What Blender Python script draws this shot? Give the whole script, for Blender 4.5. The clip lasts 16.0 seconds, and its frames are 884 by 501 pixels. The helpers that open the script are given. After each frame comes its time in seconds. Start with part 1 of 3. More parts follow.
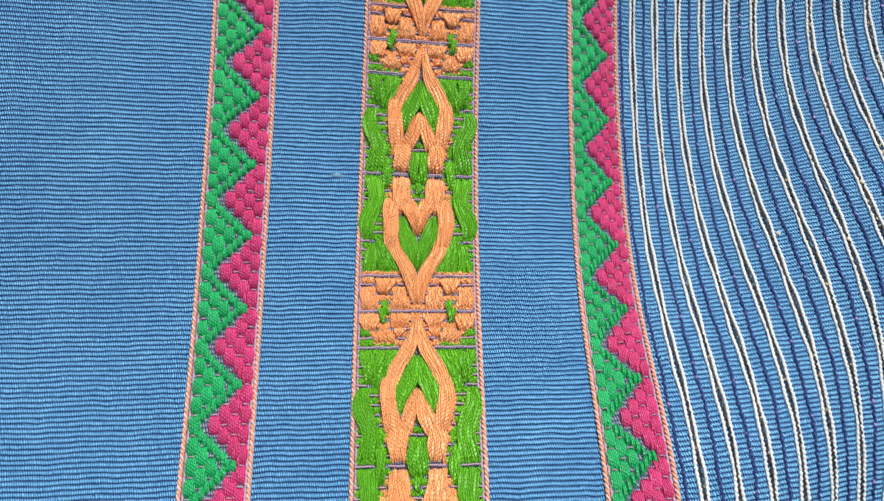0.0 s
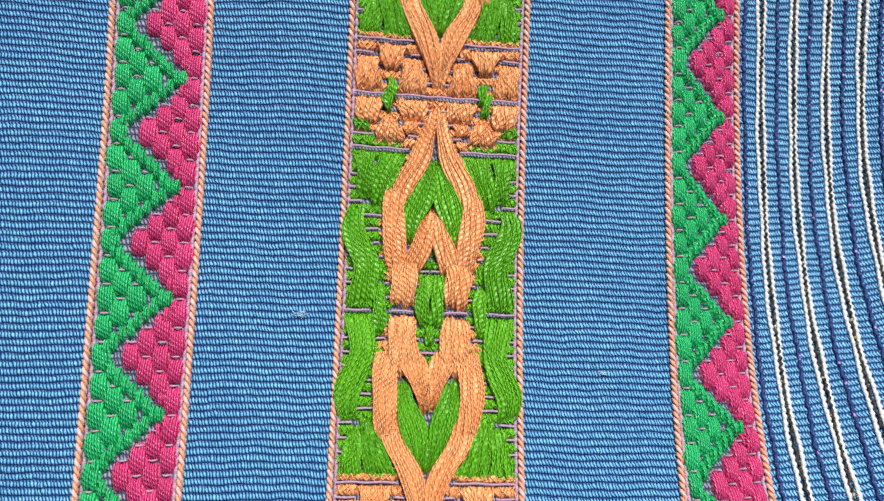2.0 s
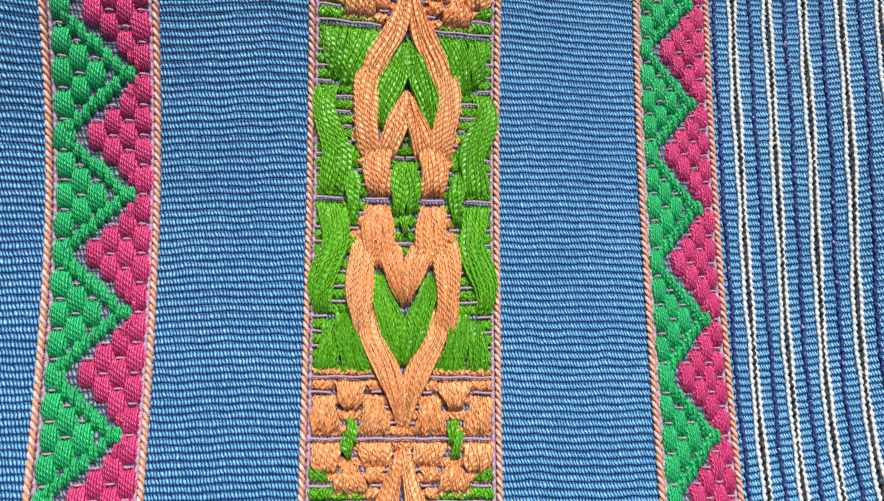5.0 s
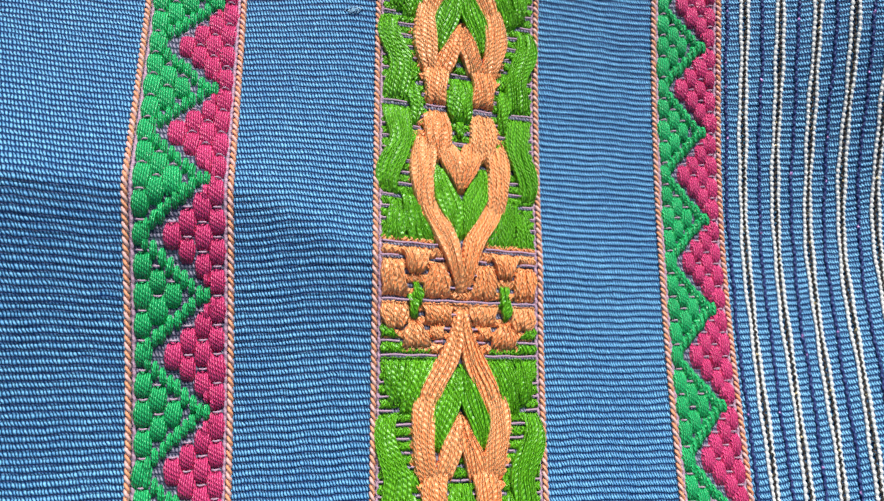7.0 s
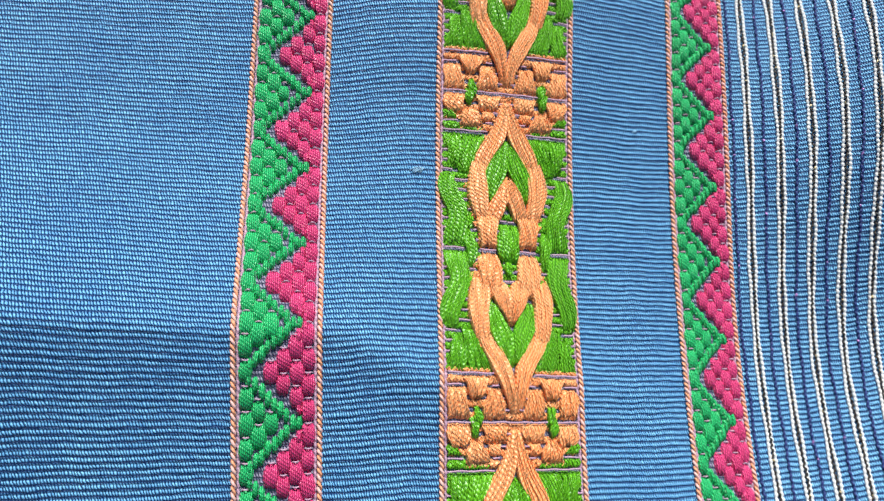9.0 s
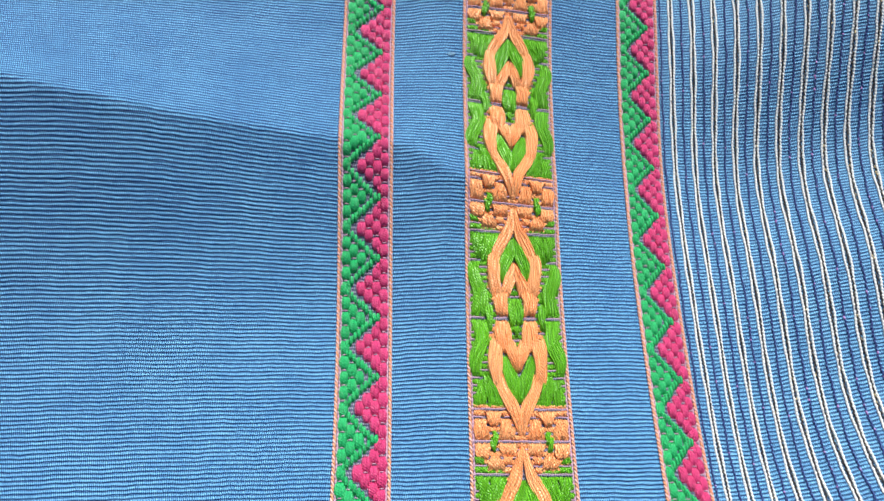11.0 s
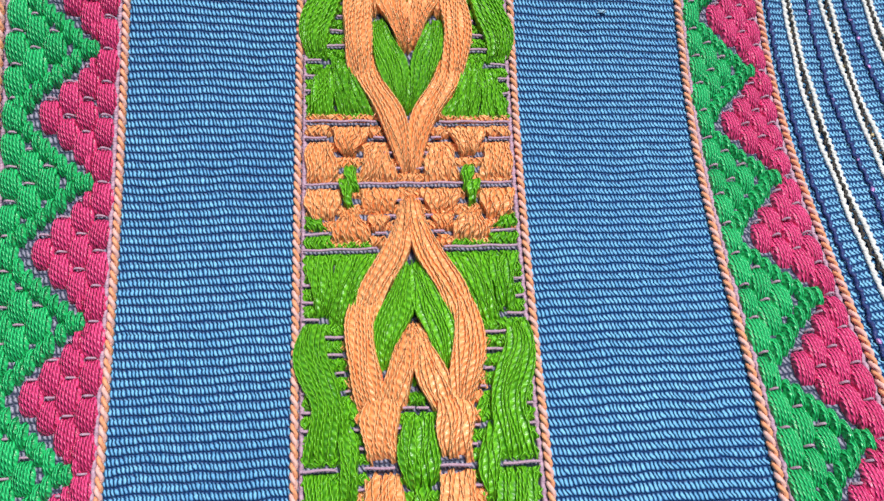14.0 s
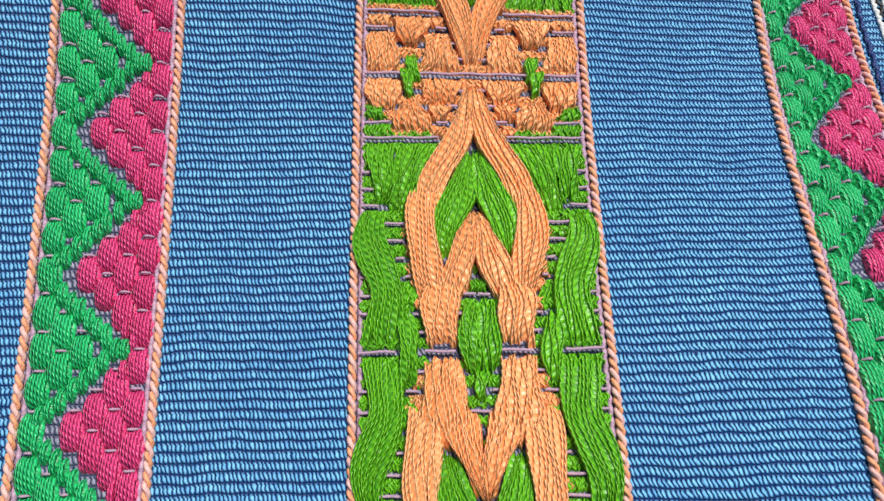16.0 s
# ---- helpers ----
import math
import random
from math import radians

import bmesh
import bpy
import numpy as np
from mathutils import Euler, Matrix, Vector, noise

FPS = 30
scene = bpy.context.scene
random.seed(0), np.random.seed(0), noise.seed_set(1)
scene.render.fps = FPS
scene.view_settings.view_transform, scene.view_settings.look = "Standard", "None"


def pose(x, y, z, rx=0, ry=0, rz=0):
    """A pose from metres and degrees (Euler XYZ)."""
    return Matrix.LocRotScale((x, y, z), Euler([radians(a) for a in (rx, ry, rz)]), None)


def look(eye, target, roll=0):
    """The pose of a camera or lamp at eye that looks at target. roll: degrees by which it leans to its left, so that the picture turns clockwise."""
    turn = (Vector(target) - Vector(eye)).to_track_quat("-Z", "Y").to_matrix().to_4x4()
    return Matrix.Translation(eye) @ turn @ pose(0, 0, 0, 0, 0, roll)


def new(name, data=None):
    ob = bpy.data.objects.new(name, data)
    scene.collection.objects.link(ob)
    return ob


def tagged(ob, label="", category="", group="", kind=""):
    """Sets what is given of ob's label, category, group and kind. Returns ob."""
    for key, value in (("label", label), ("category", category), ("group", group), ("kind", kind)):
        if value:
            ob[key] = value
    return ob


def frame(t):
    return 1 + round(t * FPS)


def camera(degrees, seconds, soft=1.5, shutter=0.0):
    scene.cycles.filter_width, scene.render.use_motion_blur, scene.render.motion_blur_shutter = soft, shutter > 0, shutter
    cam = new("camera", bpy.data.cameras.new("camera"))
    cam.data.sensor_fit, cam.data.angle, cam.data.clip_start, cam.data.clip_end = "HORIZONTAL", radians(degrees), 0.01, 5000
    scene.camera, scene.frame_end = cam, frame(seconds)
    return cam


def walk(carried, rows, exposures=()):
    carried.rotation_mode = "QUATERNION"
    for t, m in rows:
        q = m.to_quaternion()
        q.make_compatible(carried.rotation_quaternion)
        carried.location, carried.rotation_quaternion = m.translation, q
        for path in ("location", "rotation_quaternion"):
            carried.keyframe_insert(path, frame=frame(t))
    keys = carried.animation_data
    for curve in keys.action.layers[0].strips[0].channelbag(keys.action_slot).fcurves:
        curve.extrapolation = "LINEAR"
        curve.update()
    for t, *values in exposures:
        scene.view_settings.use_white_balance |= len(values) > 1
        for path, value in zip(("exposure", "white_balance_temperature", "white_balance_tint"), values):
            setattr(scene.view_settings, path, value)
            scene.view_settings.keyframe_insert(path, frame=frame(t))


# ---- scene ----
# ---- camera ----
cam = camera(65.0, 16.0, soft=1.5)
# seconds, eye in metres, turn in degrees
PATH = [
    (0, (-0.00808, 0.00057, 0.17879), (11.952, -7.315, -1.245)),
    (0.5, (-0.00368, 0.01765, 0.16311), (12.423, -5.999, -0.350)),
    (1, (-0.00067, 0.02997, 0.14833), (12.290, -5.646, -0.405)),
    (1.5, (-0.00093, 0.03784, 0.13309), (11.195, -5.441, 0.087)),
    (2, (-0.00200, 0.04449, 0.12565), (9.514, -6.273, -0.370)),
    (2.5, (-0.00305, 0.04423, 0.11843), (11.244, -6.791, 0.009)),
    (3, (-0.00289, 0.04483, 0.11916), (11.283, -6.886, -0.176)),
    (3.5, (0.00018, 0.04964, 0.11649), (12.676, -7.119, -0.705)),
    (4, (-0.00123, 0.06000, 0.11717), (15.007, -7.613, -0.625)),
    (4.5, (-0.00031, 0.07539, 0.12438), (15.717, -6.143, -1.854)),
    (5, (0.00309, 0.08328, 0.12427), (16.933, -6.335, -2.694)),
    (5.2, (0.00524, 0.08971, 0.12691), (17.423, -6.153, -3.054)),
    (7.3, (-0.00737, 0.11987, 0.14339), (25.227, -6.882, -3.805)),
    (7.5, (-0.00662, 0.12366, 0.14368), (25.502, -7.097, -4.053)),
    (8, (-0.00720, 0.12709, 0.14830), (26.392, -5.966, -4.291)),
    (8.2, (-0.00682, 0.12925, 0.14971), (26.320, -6.047, -4.518)),
    (10.3, (-0.04171, 0.07666, 0.21157), (32.917, -3.756, -2.163)),
    (10.5, (-0.04113, 0.06593, 0.21574), (32.605, -3.407, -1.943)),
    (11, (-0.02907, 0.03494, 0.20635), (31.337, -4.239, -3.034)),
    (11.5, (-0.02345, 0.01975, 0.17532), (24.801, -6.246, -2.935)),
    (12, (-0.01794, 0.01805, 0.15362), (16.891, -7.825, -3.900)),
    (12.5, (-0.01246, 0.00863, 0.13224), (14.743, -8.577, -3.654)),
    (13, (-0.00719, 0.00851, 0.11944), (12.017, -8.843, -3.529)),
    (13.5, (-0.00486, 0.00572, 0.11109), (9.033, -8.986, -2.681)),
    (14, (-0.00418, 0.00059, 0.10657), (7.363, -9.560, -2.449)),
    (14.5, (-0.00764, -0.00199, 0.10276), (7.322, -9.478, -1.963)),
    (15, (-0.01009, -0.00324, 0.10187), (6.742, -9.374, -1.422)),
    (15.5, (-0.01111, -0.00489, 0.10477), (6.294, -9.069, -1.238)),
    (16, (-0.01016, -0.01043, 0.10293), (5.920, -9.027, -0.733)),
]
walk(cam, [(t, pose(*eye, *turn)) for t, eye, turn in PATH], exposures=((0.0, 0.16), (2.5, 0.22), (5.0, 0.28), (7.5, 0.40), (10.5, 0.64), (11.5, 0.55), (12.5, 0.30), (13.5, 0.15), (16.0, 0.05)))

# ---- light: soft daylight from the far side of the cloth ----
SUN_HEIGHT, SUN_TURN = radians(57), radians(14)
world = bpy.data.worlds.new("daylight")
scene.world = world
world.use_nodes = True
wn = world.node_tree
sky = wn.nodes.new("ShaderNodeTexSky")
sky.sky_type, sky.sun_disc = "NISHITA", False
sky.sun_elevation, sky.sun_rotation = SUN_HEIGHT, SUN_TURN
back = wn.nodes["Background"]
back.inputs["Strength"].default_value = 0.055
wn.links.new(sky.outputs["Color"], back.inputs["Color"])
sun_data = bpy.data.lights.new("sun", "SUN")
sun_data.energy, sun_data.angle, sun_data.color = 4.6, radians(22), (1.0, 0.96, 0.90)
sun = new("sun", sun_data)
sun.matrix_world = look((0, 0, 2), (0 - math.sin(SUN_TURN) * math.cos(SUN_HEIGHT), 0 - math.cos(SUN_TURN) * math.cos(SUN_HEIGHT), 2 - math.sin(SUN_HEIGHT)))

# ---- layout of the cloth: u across the bands, v along them, in metres ----
LL, LR, CL, CR, RL, RR = -0.05328, -0.03771, -0.01480, 0.01480, 0.03963, 0.05380   # the edge cords of the three bands
STRIPE_FIRST, STRIPE_STEP = 0.05935, 0.00757
FLOWER, REPEAT = 0.0915, 0.06772            # a flower's middle line, and the length of the repeat
RIB = REPEAT / 64
U_SIDE, U_TOP = (-0.25, 0.18), (-0.085, 0.335)

# ---- how the cloth lies: soft folds, as cubic waves on a loose net ----
U0, U1, W0, W1 = -0.22, 0.14, -0.05, 0.29
UC, UW = 0.05, 0.05
FOLD_X = np.array([  # mm of sideways drift
    [30.8, 32.1, 32.9, 31.1, 25.4, 20.4, 18.3, 17.8],
    [21.5, 22.1, 23.6, 26.0, 20.6, 18.5, 21.3, 23.3],
    [12.8, 12.4, 12.2, 15.1, 18.3, 20.3, 24.5, 27.2],
    [4.9, 5.6, 10.7, 10.8, 13.9, 16.6, 23.0, 28.1],
    [-0.3, 4.4, 9.3, 4.6, 8.6, 15.1, 21.6, 27.2],
    [-4.1, 1.2, 5.1, 6.5, 9.5, 14.4, 20.2, 26.1],
]) / 1000
FOLD_Y = np.array([  # mm of drift along the bands
    [-11.1, -8.7, -6.9, -6.3, -8.0, -11.0, -13.9, -16.3],
    [-7.5, -6.7, -5.2, -3.7, -5.8, -9.6, -12.4, -14.8],
    [-3.1, -4.2, -2.8, -3.3, -3.6, -7.1, -10.8, -13.7],
    [3.3, -0.4, -6.5, -12.1, -4.8, -9.4, -12.2, -14.0],
    [11.2, 8.4, 4.2, 0.4, 2.2, -7.7, -13.6, -16.7],
    [19.7, 18.3, 16.3, 12.2, 5.4, -4.6, -13.5, -20.7],
]) / 1000
FOLD_Z = np.array([  # mm of height
    [3.9, 7.0, 9.3, 11.4, 17.7, 32.0, 51.5, 66.7, 71.2, 70.2, 71.9, 75.9],
    [16.8, 14.7, 14.4, 11.6, 16.8, 26.2, 44.5, 67.2, 64.0, 65.6, 73.2, 81.4],
    [30.4, 21.1, 15.7, 12.4, 23.2, 27.0, 34.0, 59.0, 54.3, 66.5, 76.4, 84.6],
    [42.7, 36.0, 27.7, 21.6, 14.8, 20.7, 27.4, 36.3, 48.6, 67.3, 76.4, 82.2],
    [45.1, 50.8, 39.9, 22.6, 26.6, 27.9, 28.2, 35.4, 42.6, 55.9, 66.9, 73.7],
    [29.8, 39.4, 48.5, 23.4, 6.3, 10.5, 22.3, 23.2, 50.1, 54.1, 54.6, 66.6],
    [6.5, 17.7, 34.7, 54.4, 40.9, 23.4, 41.4, 33.7, 61.5, 84.6, 81.3, 77.2],
    [-18.2, -0.7, 18.5, 36.8, 36.9, 37.1, 55.4, 66.2, 80.3, 97.3, 102.0, 97.0],
]) / 1000


def cubic(x, a, b, n):
    s = np.clip((x - a) / (b - a), 0, 1) * (n - 3)
    i = np.minimum(s.astype(int), n - 4)
    f = s - i
    return i, ((1 - f) ** 3 / 6, (3 * f**3 - 6 * f**2 + 4) / 6, (-3 * f**3 + 3 * f**2 + 3 * f + 1) / 6, f**3 / 6)


def net(c, u, v):
    iu, wu = cubic(np.arcsinh((u - UC) / UW), np.arcsinh((U0 - UC) / UW), np.arcsinh((U1 - UC) / UW), c.shape[0])
    iv, wv = cubic(v, W0, W1, c.shape[1])
    out = 0
    for a in range(4):
        for b in range(4):
            out = out + c[iu + a, iv + b] * wu[a] * wv[b]
    return out


def lay(u, v):
    """The place of the point (u, v) of the cloth."""
    u, v = np.broadcast_arrays(np.asarray(u, float), np.asarray(v, float))
    z = net(FOLD_Z, u, v) + crease(u, v)
    return np.stack([u - 0.0061 + net(FOLD_X, u, v), v + net(FOLD_Y, u, v), z], -1)


def crease(u, v):
    """A raised crease that runs in from the side across the first bands."""
    u = np.asarray(u, float)
    step = np.clip((u + 0.0377) / 0.023, 0, 1)
    d = v - (0.1755 + 2.0 * np.minimum(u + 0.085, 0) ** 2 - 0.010 * step * step * (3 - 2 * step))
    away = np.sqrt(d * d + 0.0012**2)
    along, side = np.clip((v - 0.03) / 0.11, 0, 1), np.clip((-0.015 - u) / 0.035, 0, 1)
    sag = 0.0055 * along * along * (3 - 2 * along) * side * side * (3 - 2 * side)
    broad = 0.0095 / (1 + np.exp((u + 0.090) / 0.016)) * np.exp(-away / np.where(d < 0, 0.030, 0.050))
    sharp = 0.0034 / (1 + np.exp((u - 0.012) / 0.010)) * np.exp(-away / 0.011)
    return broad + sharp - sag


def frame_at(u, v):
    e = 0.0004
    p = lay(u, v)
    a, b = lay(np.asarray(u) + e, v) - lay(np.asarray(u) - e, v), lay(u, np.asarray(v) + e) - lay(u, np.asarray(v) - e)
    a = a / np.linalg.norm(a, axis=-1, keepdims=True)
    n = np.cross(a, b)
    n = n / np.linalg.norm(n, axis=-1, keepdims=True)
    return p, a, np.cross(n, a), n


def on(u, v, h):
    """A point h above the cloth."""
    p, _, _, n = frame_at(u, v)
    return p + n * np.asarray(h, float)[..., None]


# ---- materials ----
def nodes_of(name, rough, spec=0.3):
    m = bpy.data.materials.new(name)
    m.use_nodes = True
    t = m.node_tree
    b = t.nodes["Principled BSDF"]
    b.inputs["Roughness"].default_value = rough
    b.inputs["Specular IOR Level"].default_value = spec
    return m, t, b


def node(t, kind, **sockets):
    n = t.nodes.new(kind)
    for k, v in sockets.items():
        key = int(k[1:]) if k[0] == "i" and k[1:].isdigit() else k.replace("_", " ")
        if isinstance(v, bpy.types.NodeSocket):
            t.links.new(v, n.inputs[key])
        else:
            n.inputs[key].default_value = v
    return n


def calc(t, op, a, b=0.0):
    n = t.nodes.new("ShaderNodeMath")
    n.operation = op
    for i, v in enumerate((a, b)):
        if isinstance(v, bpy.types.NodeSocket):
            t.links.new(v, n.inputs[i])
        else:
            n.inputs[i].default_value = v
    return n.outputs[0]


def mixed(t, fac, a, b):
    n = t.nodes.new("ShaderNodeMix")
    n.data_type = "RGBA"
    for i, v in ((0, fac), (6, a), (7, b)):
        if isinstance(v, bpy.types.NodeSocket):
            t.links.new(v, n.inputs[i])
        else:
            n.inputs[i].default_value = v if i == 0 else (*v, 1)
    return n.outputs[2]


def weave(name, low, high, thread=0.00050, deep=1.0, weft_shade=(0.001, 0.034, 0.145)):
    """Ribbed cloth: short slanting warp threads over each rib, set off by half a thread from rib to rib."""
    m, t, b = nodes_of(name, 0.50, 0.35)
    uv = node(t, "ShaderNodeUVMap")
    sep = node(t, "ShaderNodeSeparateXYZ", Vector=uv.outputs[0])
    wobble = node(t, "ShaderNodeTexNoise", Vector=uv.outputs[0], Scale=900.0, Detail=1.0)
    loose = calc(t, "SUBTRACT", wobble.outputs[0], 0.5)
    drift = node(t, "ShaderNodeTexNoise", Vector=uv.outputs[0], Scale=260.0, Detail=1.0)
    ribs = calc(t, "ADD", calc(t, "DIVIDE", sep.outputs[1], RIB), calc(t, "MULTIPLY", calc(t, "SUBTRACT", drift.outputs[0], 0.5), 0.5))
    row = calc(t, "FLOOR", ribs)
    along = calc(t, "SUBTRACT", ribs, row)
    across = calc(t, "ADD", calc(t, "DIVIDE", sep.outputs[0], thread), calc(t, "MULTIPLY", row, 0.5))
    across = calc(t, "ADD", across, calc(t, "MULTIPLY", along, 0.75))
    across = calc(t, "ADD", across, calc(t, "MULTIPLY", loose, 1.1))
    ply = calc(t, "ABSOLUTE", calc(t, "SINE", calc(t, "MULTIPLY", across, math.pi)))
    arch = calc(t, "ABSOLUTE", calc(t, "SINE", calc(t, "MULTIPLY", calc(t, "ADD", ribs, calc(t, "MULTIPLY", loose, 0.25)), math.pi)))
    stretch = node(t, "ShaderNodeMapping", Vector=uv.outputs[0], Scale=(3600.0, 700.0, 1.0))
    fibre = node(t, "ShaderNodeTexNoise", Vector=stretch.outputs[0], Scale=1.0, Detail=3.0)
    single = node(t, "ShaderNodeTexWhiteNoise")
    single.noise_dimensions = "2D"
    cell = node(t, "ShaderNodeCombineXYZ", X=calc(t, "FLOOR", across), Y=row)
    t.links.new(cell.outputs[0], single.inputs["Vector"])
    wear = node(t, "ShaderNodeTexNoise", Vector=uv.outputs[0], Scale=55.0, Detail=4.0)
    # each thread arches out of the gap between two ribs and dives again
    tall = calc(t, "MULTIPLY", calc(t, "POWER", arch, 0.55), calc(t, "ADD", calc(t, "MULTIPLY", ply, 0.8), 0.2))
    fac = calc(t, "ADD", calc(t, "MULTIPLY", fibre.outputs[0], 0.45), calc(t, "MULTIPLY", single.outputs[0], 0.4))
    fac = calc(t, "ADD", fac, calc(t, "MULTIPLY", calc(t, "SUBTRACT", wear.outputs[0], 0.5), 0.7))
    # crest light painted in: each thread's colour lightens with its height
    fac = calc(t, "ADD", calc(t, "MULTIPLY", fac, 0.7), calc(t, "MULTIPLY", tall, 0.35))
    # the wefts in the gaps between warp threads and ribs, darkened as painted shade
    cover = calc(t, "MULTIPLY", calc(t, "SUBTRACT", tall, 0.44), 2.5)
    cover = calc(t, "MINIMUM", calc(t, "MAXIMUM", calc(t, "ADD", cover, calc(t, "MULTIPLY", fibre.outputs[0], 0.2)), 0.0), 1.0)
    t.links.new(mixed(t, cover, weft_shade, mixed(t, fac, low, high)), b.inputs["Base Color"])
    bump = node(t, "ShaderNodeBump", Strength=1.0 * deep, Distance=0.00022, Height=calc(t, "ADD", calc(t, "MULTIPLY", tall, 1.2), calc(t, "MULTIPLY", fibre.outputs[0], 0.5)))
    t.links.new(bump.outputs[0], b.inputs["Normal"])
    return m


def yarn(name, dark, light, rough=0.36, spec=0.6, ply=0.00045, own=True, slant=0.35):
    """Loose glossy yarn: plies along the float, each finely twisted."""
    m, t, b = nodes_of(name, rough, spec)
    co = node(t, "ShaderNodeTexCoord")
    src = co.outputs["Object" if own else "UV"]
    sep = node(t, "ShaderNodeSeparateXYZ", Vector=src)
    info = node(t, "ShaderNodeObjectInfo")
    geo = node(t, "ShaderNodeNewGeometry")
    rnd = calc(t, "ADD", calc(t, "MULTIPLY", info.outputs["Random"], 0.6), calc(t, "MULTIPLY", geo.outputs["Random Per Island"], 0.4))
    bend = node(t, "ShaderNodeTexNoise", Vector=src, Scale=700.0, Detail=1.0)
    x = calc(t, "ADD", calc(t, "DIVIDE", sep.outputs[0], ply), calc(t, "MULTIPLY", calc(t, "SUBTRACT", bend.outputs[0], 0.5), 0.35))
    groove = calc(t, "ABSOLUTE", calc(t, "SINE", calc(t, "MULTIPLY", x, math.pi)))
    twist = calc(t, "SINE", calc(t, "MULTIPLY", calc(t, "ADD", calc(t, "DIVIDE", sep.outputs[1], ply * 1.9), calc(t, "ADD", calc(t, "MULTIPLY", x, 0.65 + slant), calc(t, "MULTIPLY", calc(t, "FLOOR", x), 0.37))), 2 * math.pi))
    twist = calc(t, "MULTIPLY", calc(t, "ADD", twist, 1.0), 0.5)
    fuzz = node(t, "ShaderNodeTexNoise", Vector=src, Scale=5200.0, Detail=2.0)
    # grooves between plies painted dark as shade, on top of the twist's tones
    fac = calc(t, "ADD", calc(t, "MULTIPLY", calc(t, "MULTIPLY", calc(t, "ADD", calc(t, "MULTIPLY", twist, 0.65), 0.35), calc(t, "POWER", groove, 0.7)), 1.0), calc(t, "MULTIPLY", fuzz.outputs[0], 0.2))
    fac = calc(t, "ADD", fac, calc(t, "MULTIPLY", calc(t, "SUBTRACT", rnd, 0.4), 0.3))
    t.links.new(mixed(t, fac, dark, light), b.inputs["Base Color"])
    h = calc(t, "ADD", calc(t, "MULTIPLY", groove, 1.0), calc(t, "MULTIPLY", twist, 0.55))
    h = calc(t, "ADD", h, calc(t, "MULTIPLY", fuzz.outputs[0], 0.3))
    bump = node(t, "ShaderNodeBump", Strength=1.0, Distance=0.00020, Height=h)
    t.links.new(bump.outputs[0], b.inputs["Normal"])
    return m


def thread(name, dark, light, fleck=None, rough=0.55):
    """A fine single thread, with flecks of metal yarn where it has them."""
    m, t, b = nodes_of(name, rough, 0.35)
    uv = node(t, "ShaderNodeUVMap")
    n1 = node(t, "ShaderNodeTexNoise", Vector=uv.outputs[0], Scale=1500.0, Detail=2.0)
    sep = node(t, "ShaderNodeSeparateXYZ", Vector=uv.outputs[0])
    tw = calc(t, "ABSOLUTE", calc(t, "SINE", calc(t, "ADD", calc(t, "MULTIPLY", sep.outputs[1], math.pi / 0.0004), calc(t, "MULTIPLY", sep.outputs[0], 9000.0))))
    fac = calc(t, "ADD", calc(t, "MULTIPLY", n1.outputs[0], 0.7), calc(t, "MULTIPLY", tw, 0.3))
    col = mixed(t, fac, dark, light)
    if fleck:
        w = node(t, "ShaderNodeTexNoise", Vector=uv.outputs[0], Scale=520.0, Detail=0.0)
        on_it = calc(t, "GREATER_THAN", w.outputs[0], 0.73)
        col = mixed(t, on_it, col, fleck)
        t.links.new(calc(t, "MULTIPLY", on_it, 0.8), b.inputs["Metallic"])
    t.links.new(col, b.inputs["Base Color"])
    bump = node(t, "ShaderNodeBump", Strength=0.8, Distance=0.0001, Height=fac)
    t.links.new(bump.outputs[0], b.inputs["Normal"])
    return m


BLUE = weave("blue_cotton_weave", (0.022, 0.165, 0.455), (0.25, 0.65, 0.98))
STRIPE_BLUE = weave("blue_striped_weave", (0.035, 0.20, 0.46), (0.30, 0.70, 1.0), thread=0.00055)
UNDER = weave("grey_lilac_weave", (0.12, 0.15, 0.25), (0.36, 0.34, 0.44), thread=0.00055, weft_shade=(0.05, 0.06, 0.12))
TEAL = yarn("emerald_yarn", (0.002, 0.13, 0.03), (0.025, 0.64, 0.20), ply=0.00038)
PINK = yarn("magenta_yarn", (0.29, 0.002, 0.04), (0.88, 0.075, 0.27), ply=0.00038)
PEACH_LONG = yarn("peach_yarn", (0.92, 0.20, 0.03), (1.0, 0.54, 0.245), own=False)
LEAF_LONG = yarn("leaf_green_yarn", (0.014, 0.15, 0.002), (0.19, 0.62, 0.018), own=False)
CORD_ORANGE = thread("orange_cord", (0.56, 0.20, 0.09), (0.90, 0.44, 0.25))
CORD_PALE = thread("pale_lilac_cord", (0.56, 0.30, 0.28), (0.84, 0.54, 0.48))
WHITE = thread("white_thread", (0.45, 0.48, 0.50), (0.84, 0.85, 0.82))
BLACK = thread("black_thread", (0.006, 0.006, 0.007), (0.05, 0.042, 0.035), (0.5, 0.42, 0.25))
NAVY = thread("navy_thread", (0.006, 0.012, 0.07), (0.03, 0.06, 0.24), (0.45, 0.25, 0.55))
LILAC = thread("lilac_binding", (0.26, 0.15, 0.26), (0.58, 0.40, 0.50))


def board_material():
    m, t, b = nodes_of("pale_board", 0.6)
    n = node(t, "ShaderNodeTexNoise", Scale=9.0, Detail=6.0)
    t.links.new(mixed(t, n.outputs[0], (0.30, 0.26, 0.21), (0.50, 0.45, 0.38)), b.inputs["Base Color"])
    return m


